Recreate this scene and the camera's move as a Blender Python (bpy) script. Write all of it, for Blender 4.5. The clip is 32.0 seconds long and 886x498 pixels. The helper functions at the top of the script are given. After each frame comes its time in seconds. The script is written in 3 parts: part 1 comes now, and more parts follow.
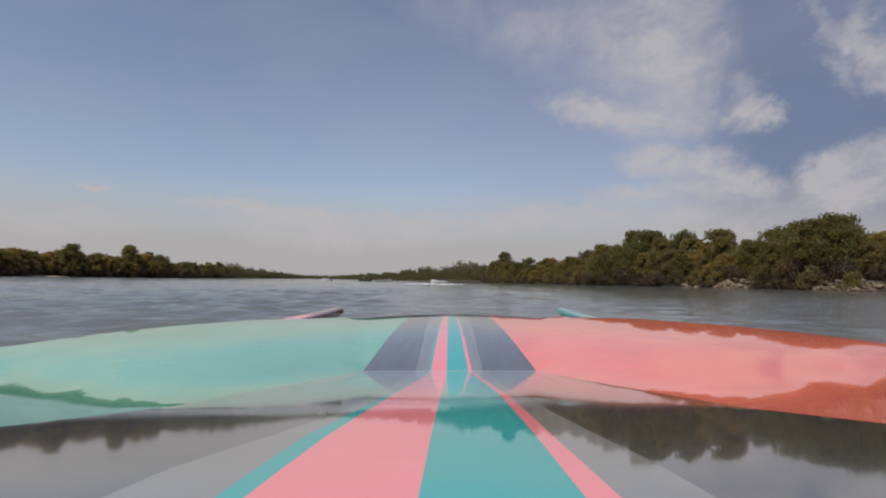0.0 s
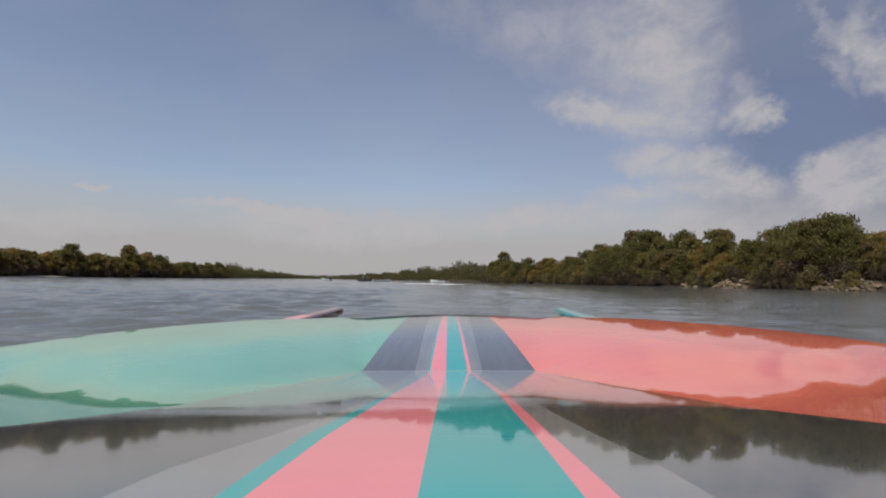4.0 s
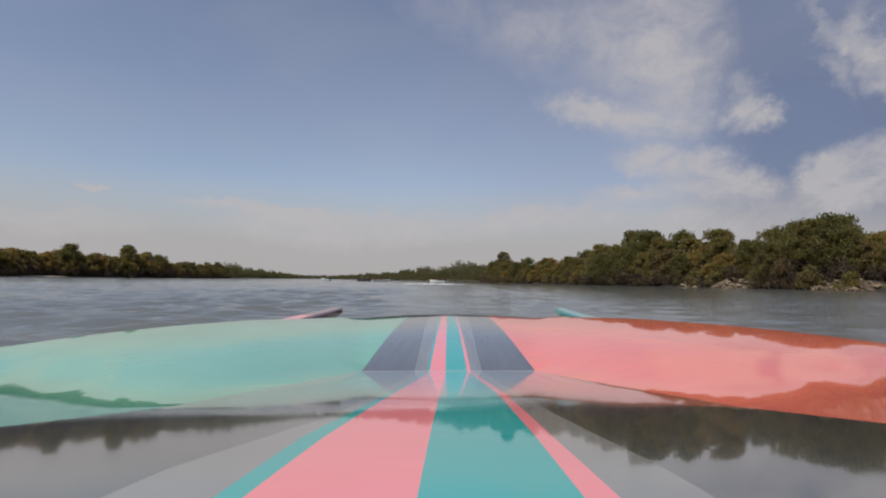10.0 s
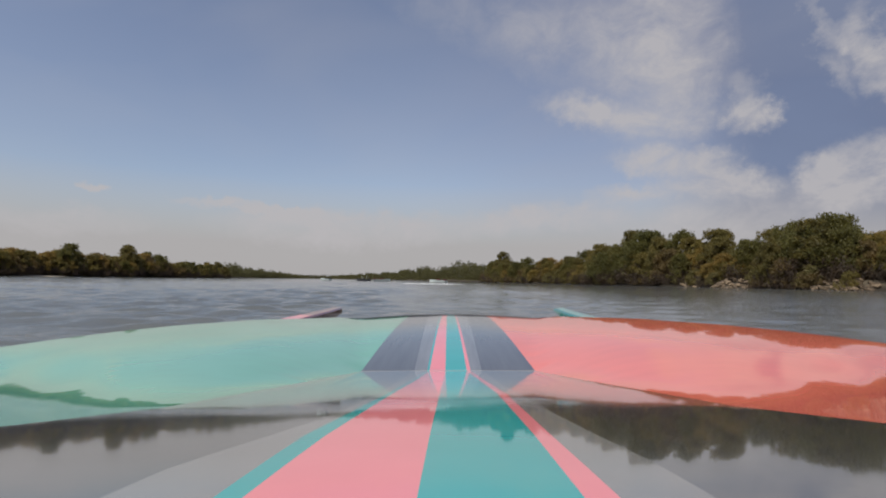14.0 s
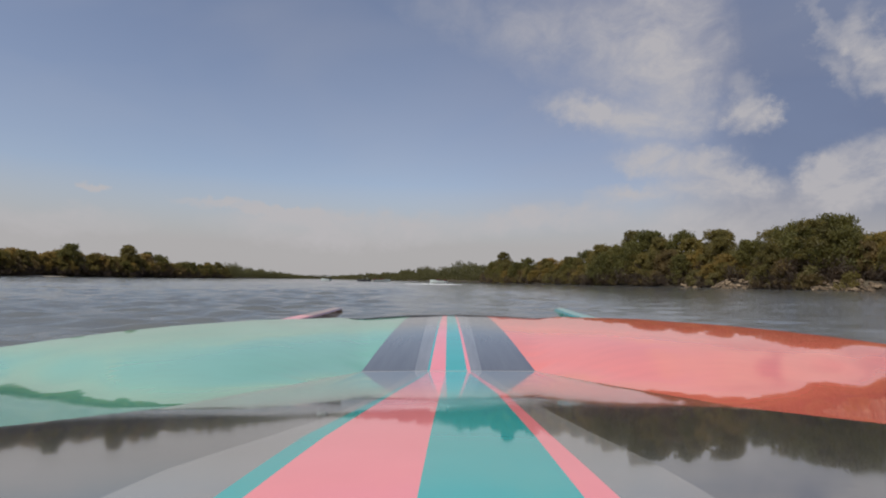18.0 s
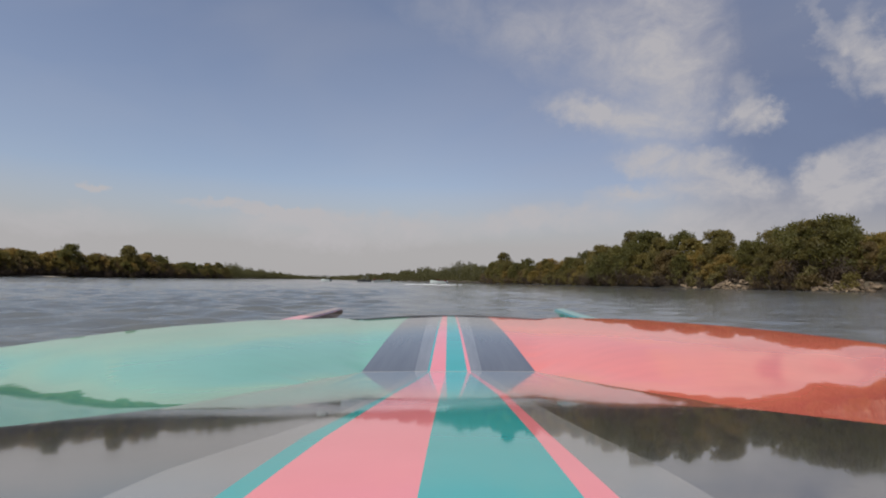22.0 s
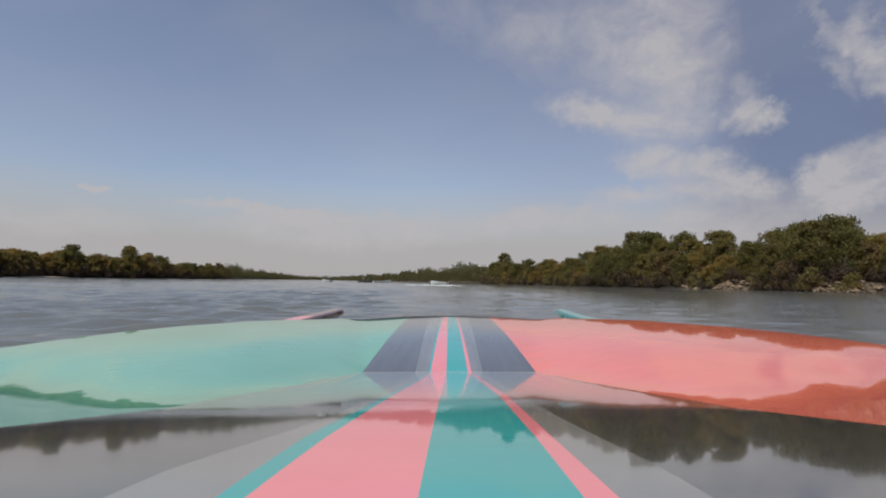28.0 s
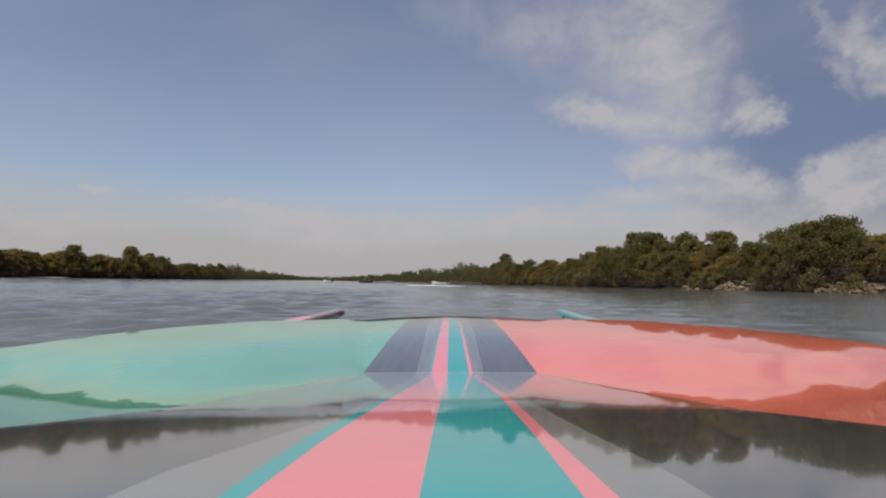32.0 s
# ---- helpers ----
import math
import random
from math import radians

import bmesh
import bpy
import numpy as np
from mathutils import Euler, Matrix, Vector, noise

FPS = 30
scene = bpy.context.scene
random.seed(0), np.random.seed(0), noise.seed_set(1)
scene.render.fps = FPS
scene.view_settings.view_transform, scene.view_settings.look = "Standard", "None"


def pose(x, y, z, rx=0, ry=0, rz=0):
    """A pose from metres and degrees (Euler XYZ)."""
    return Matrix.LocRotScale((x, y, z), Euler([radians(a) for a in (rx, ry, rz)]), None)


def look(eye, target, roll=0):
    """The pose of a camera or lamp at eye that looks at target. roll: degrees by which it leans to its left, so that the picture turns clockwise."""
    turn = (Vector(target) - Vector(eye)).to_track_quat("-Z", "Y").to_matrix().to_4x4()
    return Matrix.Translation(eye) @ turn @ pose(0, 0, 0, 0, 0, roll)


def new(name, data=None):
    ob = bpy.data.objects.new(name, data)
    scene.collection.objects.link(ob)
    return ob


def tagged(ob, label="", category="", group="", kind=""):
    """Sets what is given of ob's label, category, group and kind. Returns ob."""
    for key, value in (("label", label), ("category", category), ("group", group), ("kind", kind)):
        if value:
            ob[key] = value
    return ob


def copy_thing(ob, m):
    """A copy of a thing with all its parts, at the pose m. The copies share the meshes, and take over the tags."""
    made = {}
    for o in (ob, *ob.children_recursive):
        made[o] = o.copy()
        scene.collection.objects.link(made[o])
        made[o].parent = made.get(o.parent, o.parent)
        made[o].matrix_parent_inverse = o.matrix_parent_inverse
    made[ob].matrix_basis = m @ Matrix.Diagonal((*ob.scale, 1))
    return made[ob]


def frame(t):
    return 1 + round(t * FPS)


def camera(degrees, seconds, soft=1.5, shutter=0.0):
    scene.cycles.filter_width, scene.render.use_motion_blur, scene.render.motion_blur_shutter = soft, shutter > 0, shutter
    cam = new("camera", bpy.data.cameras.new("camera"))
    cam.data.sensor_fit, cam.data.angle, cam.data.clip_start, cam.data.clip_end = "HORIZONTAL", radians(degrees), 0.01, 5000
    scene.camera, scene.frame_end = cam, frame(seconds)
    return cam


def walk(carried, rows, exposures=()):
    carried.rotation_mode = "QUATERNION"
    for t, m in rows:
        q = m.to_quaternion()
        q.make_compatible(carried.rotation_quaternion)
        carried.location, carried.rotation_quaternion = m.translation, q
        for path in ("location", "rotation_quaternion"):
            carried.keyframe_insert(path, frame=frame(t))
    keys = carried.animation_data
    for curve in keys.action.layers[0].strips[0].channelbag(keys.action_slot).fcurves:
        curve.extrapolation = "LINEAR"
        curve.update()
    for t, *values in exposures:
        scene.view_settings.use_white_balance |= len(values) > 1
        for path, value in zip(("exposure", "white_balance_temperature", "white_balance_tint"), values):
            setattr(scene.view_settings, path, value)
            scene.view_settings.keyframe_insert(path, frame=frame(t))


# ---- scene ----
# The camera is bolted to the foredeck of a boat, looking over the bow; water level is z = 0.
cam = camera(80.0, 32.0, soft=2.0)
EYE_Z = 0.65
HEEL = -0.8          # the hull leans a little to its left
BOAT_YAW = -0.52      # the hull points a little to the right of the lens
DECK = pose(0, 0, EYE_Z, 0, HEEL, 0)
MOUNT = DECK @ pose(0, 0, 0, 90 + 3.43, 0, 0)
# the mount flexes a little as the hull turns and lifts: seconds, turn left, tilt up, lean
FLEX = ((0.0, 0.12, 0.0, 0.0), (3.0, 0.08, 0.0, 0.0), (6.0, 0.0, 0.0, 0.0), (9.0, 0.0, 0.0, 0.0), (12.0, -0.03, -0.02, 0.0), (14.5, -0.02, -0.02, 0.0),
        (17.0, 0.0, 0.0, 0.02), (20.0, 0.02, 0.05, 0.05), (23.0, 0.03, 0.07, 0.05), (26.0, 0.06, 0.1, 0.06), (29.0, 0.13, 0.14, 0.08), (32.0, 0.22, 0.18, 0.08))
walk(cam, [(t, MOUNT @ pose(0, 0, 0, up, turn, lean)) for t, turn, up, lean in FLEX])

# ---------------------------------------------------------------- sky and sun
SUN_EL, SUN_AZ = 56.0, 214.0     # degrees; azimuth clockwise from the heading


def build_world():
    w = bpy.data.worlds.new("sky")
    scene.world = w
    w.use_nodes = True
    nt = w.node_tree
    nt.nodes.clear()

    def node(kind, operation="", use_clamp=False, data_type="", vector_type="", gradient_type="", interpolation_type=""):
        n = nt.nodes.new(kind)
        if operation:
            n.operation = operation
        if use_clamp:
            n.use_clamp = True
        if data_type:
            n.data_type = data_type
        if vector_type:
            n.vector_type = vector_type
        if gradient_type:
            n.gradient_type = gradient_type
        if interpolation_type:
            n.interpolation_type = interpolation_type
        return n

    def link(a, b):
        nt.links.new(a, b)

    def math_(op, a, b=None, clamp=False):
        n = node("ShaderNodeMath", operation=op, use_clamp=clamp)
        for i, v in enumerate((a, b)):
            if v is None:
                continue
            if isinstance(v, (int, float)):
                n.inputs[i].default_value = v
            else:
                link(v, n.inputs[i])
        return n.outputs[0]

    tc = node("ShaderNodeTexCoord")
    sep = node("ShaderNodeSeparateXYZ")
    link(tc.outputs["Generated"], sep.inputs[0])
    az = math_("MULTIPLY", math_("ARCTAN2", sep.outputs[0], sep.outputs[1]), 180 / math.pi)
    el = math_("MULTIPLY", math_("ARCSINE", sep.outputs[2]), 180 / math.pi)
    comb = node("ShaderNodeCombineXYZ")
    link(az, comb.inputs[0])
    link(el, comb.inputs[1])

    sky = node("ShaderNodeTexSky")
    sky.sky_type, sky.sun_disc = "NISHITA", False
    sky.sun_elevation, sky.sun_rotation = radians(SUN_EL), radians(SUN_AZ)
    sky.air_density, sky.dust_density, sky.ozone_density = 1.0, 1.2, 2.0
    hsv = node("ShaderNodeHueSaturation")
    hsv.inputs["Hue"].default_value = 0.509
    hsv.inputs["Saturation"].default_value = SKY_SAT
    hsv.inputs["Value"].default_value = 1.13
    link(sky.outputs[0], hsv.inputs["Color"])

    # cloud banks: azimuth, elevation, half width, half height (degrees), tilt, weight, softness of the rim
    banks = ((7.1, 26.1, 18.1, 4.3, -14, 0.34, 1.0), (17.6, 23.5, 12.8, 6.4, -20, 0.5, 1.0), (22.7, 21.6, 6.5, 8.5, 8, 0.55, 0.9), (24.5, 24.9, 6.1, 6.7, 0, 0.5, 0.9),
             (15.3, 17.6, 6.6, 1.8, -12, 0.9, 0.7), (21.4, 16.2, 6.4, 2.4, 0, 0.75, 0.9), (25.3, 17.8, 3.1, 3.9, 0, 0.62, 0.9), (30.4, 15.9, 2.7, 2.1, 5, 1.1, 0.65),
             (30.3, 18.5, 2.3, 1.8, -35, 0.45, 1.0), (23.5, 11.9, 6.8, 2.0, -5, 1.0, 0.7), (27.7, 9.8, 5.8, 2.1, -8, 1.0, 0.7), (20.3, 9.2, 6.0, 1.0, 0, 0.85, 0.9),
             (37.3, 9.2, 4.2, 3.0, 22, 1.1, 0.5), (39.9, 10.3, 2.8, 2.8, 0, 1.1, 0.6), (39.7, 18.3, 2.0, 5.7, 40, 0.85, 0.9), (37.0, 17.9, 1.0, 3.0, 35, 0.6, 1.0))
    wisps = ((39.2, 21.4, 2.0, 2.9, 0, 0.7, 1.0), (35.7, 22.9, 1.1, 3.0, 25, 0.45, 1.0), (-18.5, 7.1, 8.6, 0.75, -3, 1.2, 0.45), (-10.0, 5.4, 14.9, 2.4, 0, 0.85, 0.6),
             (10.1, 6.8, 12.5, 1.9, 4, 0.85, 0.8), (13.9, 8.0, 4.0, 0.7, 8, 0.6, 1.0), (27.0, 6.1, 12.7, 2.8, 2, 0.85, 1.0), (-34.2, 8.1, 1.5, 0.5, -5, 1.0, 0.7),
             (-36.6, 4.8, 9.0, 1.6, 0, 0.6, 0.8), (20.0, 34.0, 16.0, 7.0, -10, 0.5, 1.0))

    # ragged outlines: the bearings are shaken before the banks are drawn
    def shaken_by(source, scale, detail, rough, sx, sy):
        shake = node("ShaderNodeTexNoise")
        shake.inputs["Scale"].default_value = scale
        shake.inputs["Detail"].default_value = detail
        shake.inputs["Roughness"].default_value = rough
        link(comb.outputs[0], shake.inputs["Vector"])
        off = node("ShaderNodeVectorMath", operation="SUBTRACT")
        link(shake.outputs["Color"], off.inputs[0])
        off.inputs[1].default_value = (0.5, 0.5, 0.5)
        size = node("ShaderNodeVectorMath", operation="MULTIPLY")
        link(off.outputs[0], size.inputs[0])
        size.inputs[1].default_value = (sx, sy, 0.0)
        moved = node("ShaderNodeVectorMath", operation="ADD")
        link(source, moved.inputs[0])
        link(size.outputs[0], moved.inputs[1])
        return moved.outputs[0]

    shaken = shaken_by(comb.outputs[0], 0.3, 8, 0.66, 6.5, 3.8)

    def fbm(scale, sx, sy, detail, rough, warp, seed):
        mp = node("ShaderNodeMapping")
        mp.inputs["Scale"].default_value = (sx, sy, 1)
        mp.inputs["Location"].default_value = (seed, seed * 0.7, 0)
        mp.inputs["Rotation"].default_value = (0, 0, radians(14))
        link(comb.outputs[0], mp.inputs["Vector"])
        n = node("ShaderNodeTexNoise")
        n.inputs["Scale"].default_value = scale
        n.inputs["Detail"].default_value = detail
        n.inputs["Roughness"].default_value = rough
        n.inputs["Distortion"].default_value = warp
        link(mp.outputs[0], n.inputs["Vector"])
        return n.outputs["Fac"]

    fine = fbm(0.24, 0.8, 1.2, 12, 0.66, 0.4, 3.1)
    broad = fbm(0.045, 0.6, 1.6, 4, 0.5, 0.4, 11.0)
    clear = None
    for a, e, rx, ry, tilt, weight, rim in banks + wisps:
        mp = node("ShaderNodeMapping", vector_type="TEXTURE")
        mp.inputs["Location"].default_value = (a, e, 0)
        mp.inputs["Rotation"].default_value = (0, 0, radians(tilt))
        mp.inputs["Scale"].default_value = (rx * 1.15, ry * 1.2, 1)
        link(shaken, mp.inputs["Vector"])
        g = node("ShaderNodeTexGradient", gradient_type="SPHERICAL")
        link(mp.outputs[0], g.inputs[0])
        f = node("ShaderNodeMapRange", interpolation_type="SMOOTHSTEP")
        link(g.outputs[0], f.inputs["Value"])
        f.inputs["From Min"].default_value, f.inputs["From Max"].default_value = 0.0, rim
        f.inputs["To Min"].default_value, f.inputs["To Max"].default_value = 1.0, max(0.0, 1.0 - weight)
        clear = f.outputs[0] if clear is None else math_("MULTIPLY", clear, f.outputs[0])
    cover = math_("SUBTRACT", 1.0, clear)
    # billows thin and thicken the banks
    billow = math_("ADD", math_("MULTIPLY", math_("SUBTRACT", fine, 0.5), 3.0), 0.95)
    dens = math_("MULTIPLY", cover, billow, clamp=True)
    veil = math_("MULTIPLY", math_("SUBTRACT", broad, 0.42), 0.7, clamp=True)
    dens = math_("MAXIMUM", dens, veil)
    # haze that whitens the sky toward the horizon
    low = math_("SUBTRACT", 1.55, math_("DIVIDE", math_("ABSOLUTE", el), 6.6), clamp=True)
    haze = math_("MULTIPLY", low, 0.97)
    # thin lavender cirrus over one half of the sky
    film = node("ShaderNodeMapRange", interpolation_type="SMOOTHSTEP")
    link(az, film.inputs["Value"])
    film.inputs["From Min"].default_value, film.inputs["From Max"].default_value = -8.0, 22.0
    film.inputs["To Min"].default_value, film.inputs["To Max"].default_value = 0.0, 0.75
    mixf = node("ShaderNodeMix", data_type="RGBA")
    # deeper blue square to the sun, with the lens's edge falloff painted in
    deep = node("ShaderNodeMapRange", interpolation_type="SMOOTHSTEP")
    link(az, deep.inputs["Value"])
    deep.inputs["From Min"].default_value, deep.inputs["From Max"].default_value = 20.0, 32.0
    deep.inputs["To Min"].default_value, deep.inputs["To Max"].default_value = 0.0, 0.7
    tint = node("ShaderNodeMix", data_type="RGBA")
    link(deep.outputs[0], tint.inputs[0])
    tint.inputs[6].default_value = CIRRUS
    tint.inputs[7].default_value = DEEP
    link(math_("ADD", math_("MULTIPLY", film.outputs[0], broad), math_("MULTIPLY", deep.outputs[0], 0.95), clamp=True), mixf.inputs[0])
    link(hsv.outputs[0], mixf.inputs[6])
    link(tint.outputs[2], mixf.inputs[7])

    mixh = node("ShaderNodeMix", data_type="RGBA")
    link(haze, mixh.inputs[0])
    link(mixf.outputs[2], mixh.inputs[6])
    mixh.inputs[7].default_value = HAZE
    mixc = node("ShaderNodeMix", data_type="RGBA")
    link(math_("MULTIPLY", dens, 0.86), mixc.inputs[0])
    link(mixh.outputs[2], mixc.inputs[6])
    mixc.inputs[7].default_value = CLOUD
    bg = node("ShaderNodeBackground")
    bg.inputs["Strength"].default_value = SKY_STRENGTH
    link(mixc.outputs[2], bg.inputs["Color"])
    out = node("ShaderNodeOutputWorld")
    link(bg.outputs[0], out.inputs["Surface"])


SKY_STRENGTH = 0.098
SKY_SAT = 0.81
HAZE = (4.25, 4.1, 4.12, 1)
CIRRUS = (2.65, 2.6, 3.4, 1)
CLOUD = (4.9, 4.72, 4.85, 1)
DEEP = (1.2, 1.8, 3.15, 1)
build_world()

sun = new("sun", bpy.data.lights.new("sun", "SUN"))
sun.data.energy, sun.data.angle, sun.data.color = 3.9, radians(0.53), (1.0, 0.95, 0.87)
sun_way = Vector((math.sin(radians(SUN_AZ)) * math.cos(radians(SUN_EL)), math.cos(radians(SUN_AZ)) * math.cos(radians(SUN_EL)), math.sin(radians(SUN_EL))))
sun.matrix_world = look(sun_way * 80, (0, 0, 0))


# ---------------------------------------------------------------- materials
def material(name, base, rough=0.5, metal=0.0, coat=0.0, ior=1.5):
    m = bpy.data.materials.new(name)
    m.use_nodes = True
    nt = m.node_tree
    b = nt.nodes["Principled BSDF"]
    b.inputs["Base Color"].default_value = (*base, 1)
    b.inputs["Roughness"].default_value = rough
    b.inputs["Metallic"].default_value = metal
    b.inputs["IOR"].default_value = ior
    b.inputs["Coat Weight"].default_value = coat
    b.inputs["Coat Roughness"].default_value = 0.02
    return m, nt, b


def noise_node(nt, scale, detail=4, rough=0.55, coords="Object", stretch=(1, 1, 1)):
    tc = nt.nodes.new("ShaderNodeTexCoord")
    mp = nt.nodes.new("ShaderNodeMapping")
    mp.inputs["Scale"].default_value = stretch
    n = nt.nodes.new("ShaderNodeTexNoise")
    n.inputs["Scale"].default_value = scale
    n.inputs["Detail"].default_value = detail
    n.inputs["Roughness"].default_value = rough
    nt.links.new(tc.outputs[coords], mp.inputs[0])
    nt.links.new(mp.outputs[0], n.inputs["Vector"])
    return n.outputs["Fac"]


def ramp(nt, fac, stops):
    r = nt.nodes.new("ShaderNodeValToRGB")
    while len(r.color_ramp.elements) < len(stops):
        r.color_ramp.elements.new(0.5)
    for e, (p, c) in zip(r.color_ramp.elements, stops):
        e.position, e.color = p, (*c, 1)
    nt.links.new(fac, r.inputs[0])
    return r.outputs[0]


def bump(nt, b, fac, strength, distance):
    n = nt.nodes.new("ShaderNodeBump")
    n.inputs["Strength"].default_value = strength
    n.inputs["Distance"].default_value = distance
    nt.links.new(fac, n.inputs["Height"])
    nt.links.new(n.outputs[0], b.inputs["Normal"])


def mul(nt, a, c):
    n = nt.nodes.new("ShaderNodeMix")
    n.data_type, n.blend_type = "RGBA", "MULTIPLY"
    n.inputs[0].default_value = 1.0
    nt.links.new(a, n.inputs[6])
    nt.links.new(c, n.inputs[7])
    return n.outputs[2]


def gelcoat(name, base, flake=0.06, rough=0.16, metal=0.0):
    """Polished boat paint: faint flake and waviness, water spots that dull the gloss."""
    m, nt, b = material(name, base, rough, metal, coat=1.0)
    b.inputs["Specular IOR Level"].default_value = 0.0
    b.inputs["Coat IOR"].default_value = 1.46
    dark = tuple(c * (1 - flake) for c in base)
    light = tuple(min(1, c * (1 + flake)) for c in base)
    nt.links.new(ramp(nt, noise_node(nt, 3.5, 5, 0.6), [(0.3, dark), (0.7, light)]), b.inputs["Base Color"])
    spots = noise_node(nt, 60, 3, 0.7)
    r = ramp(nt, spots, [(0.55, (rough,) * 3), (0.8, (rough + 0.07,) * 3)])
    nt.links.new(r, b.inputs["Roughness"])
    c = ramp(nt, noise_node(nt, 9, 3, 0.6), [(0.4, (0.025,) * 3), (0.75, (0.065,) * 3)])
    nt.links.new(c, b.inputs["Coat Roughness"])
    return m


TEAL = gelcoat("teal gelcoat", (0.136, 0.37, 0.262))
TEAL_STRIPE = gelcoat("teal stripe paint", (0.03, 0.33, 0.325))
CORAL = gelcoat("coral gelcoat", (0.74, 0.168, 0.118))
PINK = gelcoat("pink stripe paint", (0.75, 0.218, 0.245))
SILVER = gelcoat("silver metal-flake gelcoat", (0.268, 0.26, 0.25), 0.1, 0.14, 0.36)
PEWTER = gelcoat("pewter metal-flake gelcoat", (0.132, 0.129, 0.126), 0.1, 0.1, 0.72)


def dulled(name, base):
    """Metal-flake paint gone satin, with faint fore-and-aft streaks of sheen put into the colour."""
    m, nt, b = material(name, base, 0.3, 0.55, coat=1.0)
    b.inputs["Specular IOR Level"].default_value = 0.0
    b.inputs["Coat IOR"].default_value = 1.46
    streak = noise_node(nt, 26, 4, 0.6, stretch=(1.6, 0.06, 1))
    nt.links.new(ramp(nt, streak, [(0.3, tuple(c * 0.82 for c in base)), (0.7, tuple(c * 1.25 for c in base))]), b.inputs["Base Color"])
    nt.links.new(ramp(nt, streak, [(0.3, (0.05,) * 3), (0.7, (0.13,) * 3)]), b.inputs["Coat Roughness"])
    return m


PEWTER_SATIN = dulled("satin pewter paint", (0.105, 0.103, 0.103))
SATIN_SHEEN = dulled("satin paint with sheen", (0.25, 0.243, 0.236))
# darker teals for one sponson: its shading is put into the base colour
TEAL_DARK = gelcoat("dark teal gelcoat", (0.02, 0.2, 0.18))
TEAL_SPONSON = gelcoat("shaded teal gelcoat", (0.06, 0.25, 0.22))
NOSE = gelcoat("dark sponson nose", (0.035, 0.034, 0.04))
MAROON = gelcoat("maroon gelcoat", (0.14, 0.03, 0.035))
HULLW = gelcoat("hull gelcoat", (0.55, 0.6, 0.57))
DARK_TRIM = material("dark boat trim", (0.04, 0.04, 0.045), 0.5)[0]


def water_material():
    m, nt, b = material("river water", (0.085, 0.098, 0.09), 0.08, ior=1.33)
    nt.links.new(ramp(nt, noise_node(nt, 0.03, 4), [(0.35, (0.1, 0.107, 0.105)), (0.7, (0.132, 0.139, 0.138))]), b.inputs["Base Color"])
    a = noise_node(nt, 3.0, 7, 0.66, stretch=(0.8, 1.0, 1))
    # longer wind waves carry the fine ripples
    long_waves = noise_node(nt, 0.95, 3, 0.5, stretch=(0.5, 1.0, 1))
    sea = nt.nodes.new("ShaderNodeMath")
    sea.operation = "MULTIPLY_ADD"
    sea.inputs[1].default_value = 2.6
    nt.links.new(long_waves, sea.inputs[0])
    nt.links.new(a, sea.inputs[2])
    bump(nt, b, sea.outputs[0], 0.6, 0.085)
    # the wind raises chop in the open reach and leaves a lee under the near bank
    tc = nt.nodes.new("ShaderNodeTexCoord")
    sep = nt.nodes.new("ShaderNodeSeparateXYZ")
    lee = nt.nodes.new("ShaderNodeMapRange")
    nt.links.new(tc.outputs["Object"], sep.inputs[0])
    nt.links.new(sep.outputs[0], lee.inputs["Value"])
    lee.inputs["From Min"].default_value, lee.inputs["From Max"].default_value = -6.0, 14.0
    lee.inputs["To Min"].default_value, lee.inputs["To Max"].default_value = 0.42, 0.08
    # ripples come back outside the slick track of the boats ahead
    off = nt.nodes.new("ShaderNodeMath")
    off.operation = "MULTIPLY_ADD"
    off.inputs[1].default_value = -0.5
    nt.links.new(sep.outputs[1], off.inputs[0])
    nt.links.new(sep.outputs[0], off.inputs[2])
    outer = nt.nodes.new("ShaderNodeMapRange")
    nt.links.new(off.outputs[0], outer.inputs["Value"])
    outer.inputs["From Min"].default_value, outer.inputs["From Max"].default_value = -2.0, 3.0
    outer.inputs["To Min"].default_value, outer.inputs["To Max"].default_value = 0.0, 0.3
    most = nt.nodes.new("ShaderNodeMath")
    most.operation = "MAXIMUM"
    nt.links.new(lee.outputs[0], most.inputs[0])
    nt.links.new(outer.outputs[0], most.inputs[1])
    for n in nt.nodes:
        if n.bl_idname == "ShaderNodeBump":
            nt.links.new(most.outputs[0], n.inputs["Strength"])
    return m


WATER = water_material()


def ground_material():
    m, nt, b = material("sandy bank soil", (0.2, 0.15, 0.1), 0.95)
    big = ramp(nt, noise_node(nt, 0.12, 6), [(0.3, (0.07, 0.055, 0.035)), (0.55, (0.12, 0.095, 0.06)), (0.75, (0.07, 0.07, 0.03))])
    # darker along the waterline: shade under the overhanging trees, put into the colour
    tc = nt.nodes.new("ShaderNodeTexCoord")
    sep = nt.nodes.new("ShaderNodeSeparateXYZ")
    nt.links.new(tc.outputs["Object"], sep.inputs[0])
    big = mul(nt, big, ramp(nt, sep.outputs[2], [(0.35, (0.32, 0.3, 0.28)), (0.75, (1, 1, 1))]))
    small = ramp(nt, noise_node(nt, 3.0, 5), [(0.3, (0.6, 0.6, 0.6)), (0.7, (1, 1, 1))])
    nt.links.new(mul(nt, big, small), b.inputs["Base Color"])
    bump(nt, b, noise_node(nt, 1.5, 6), 0.7, 0.2)
    return m


SOIL = ground_material()


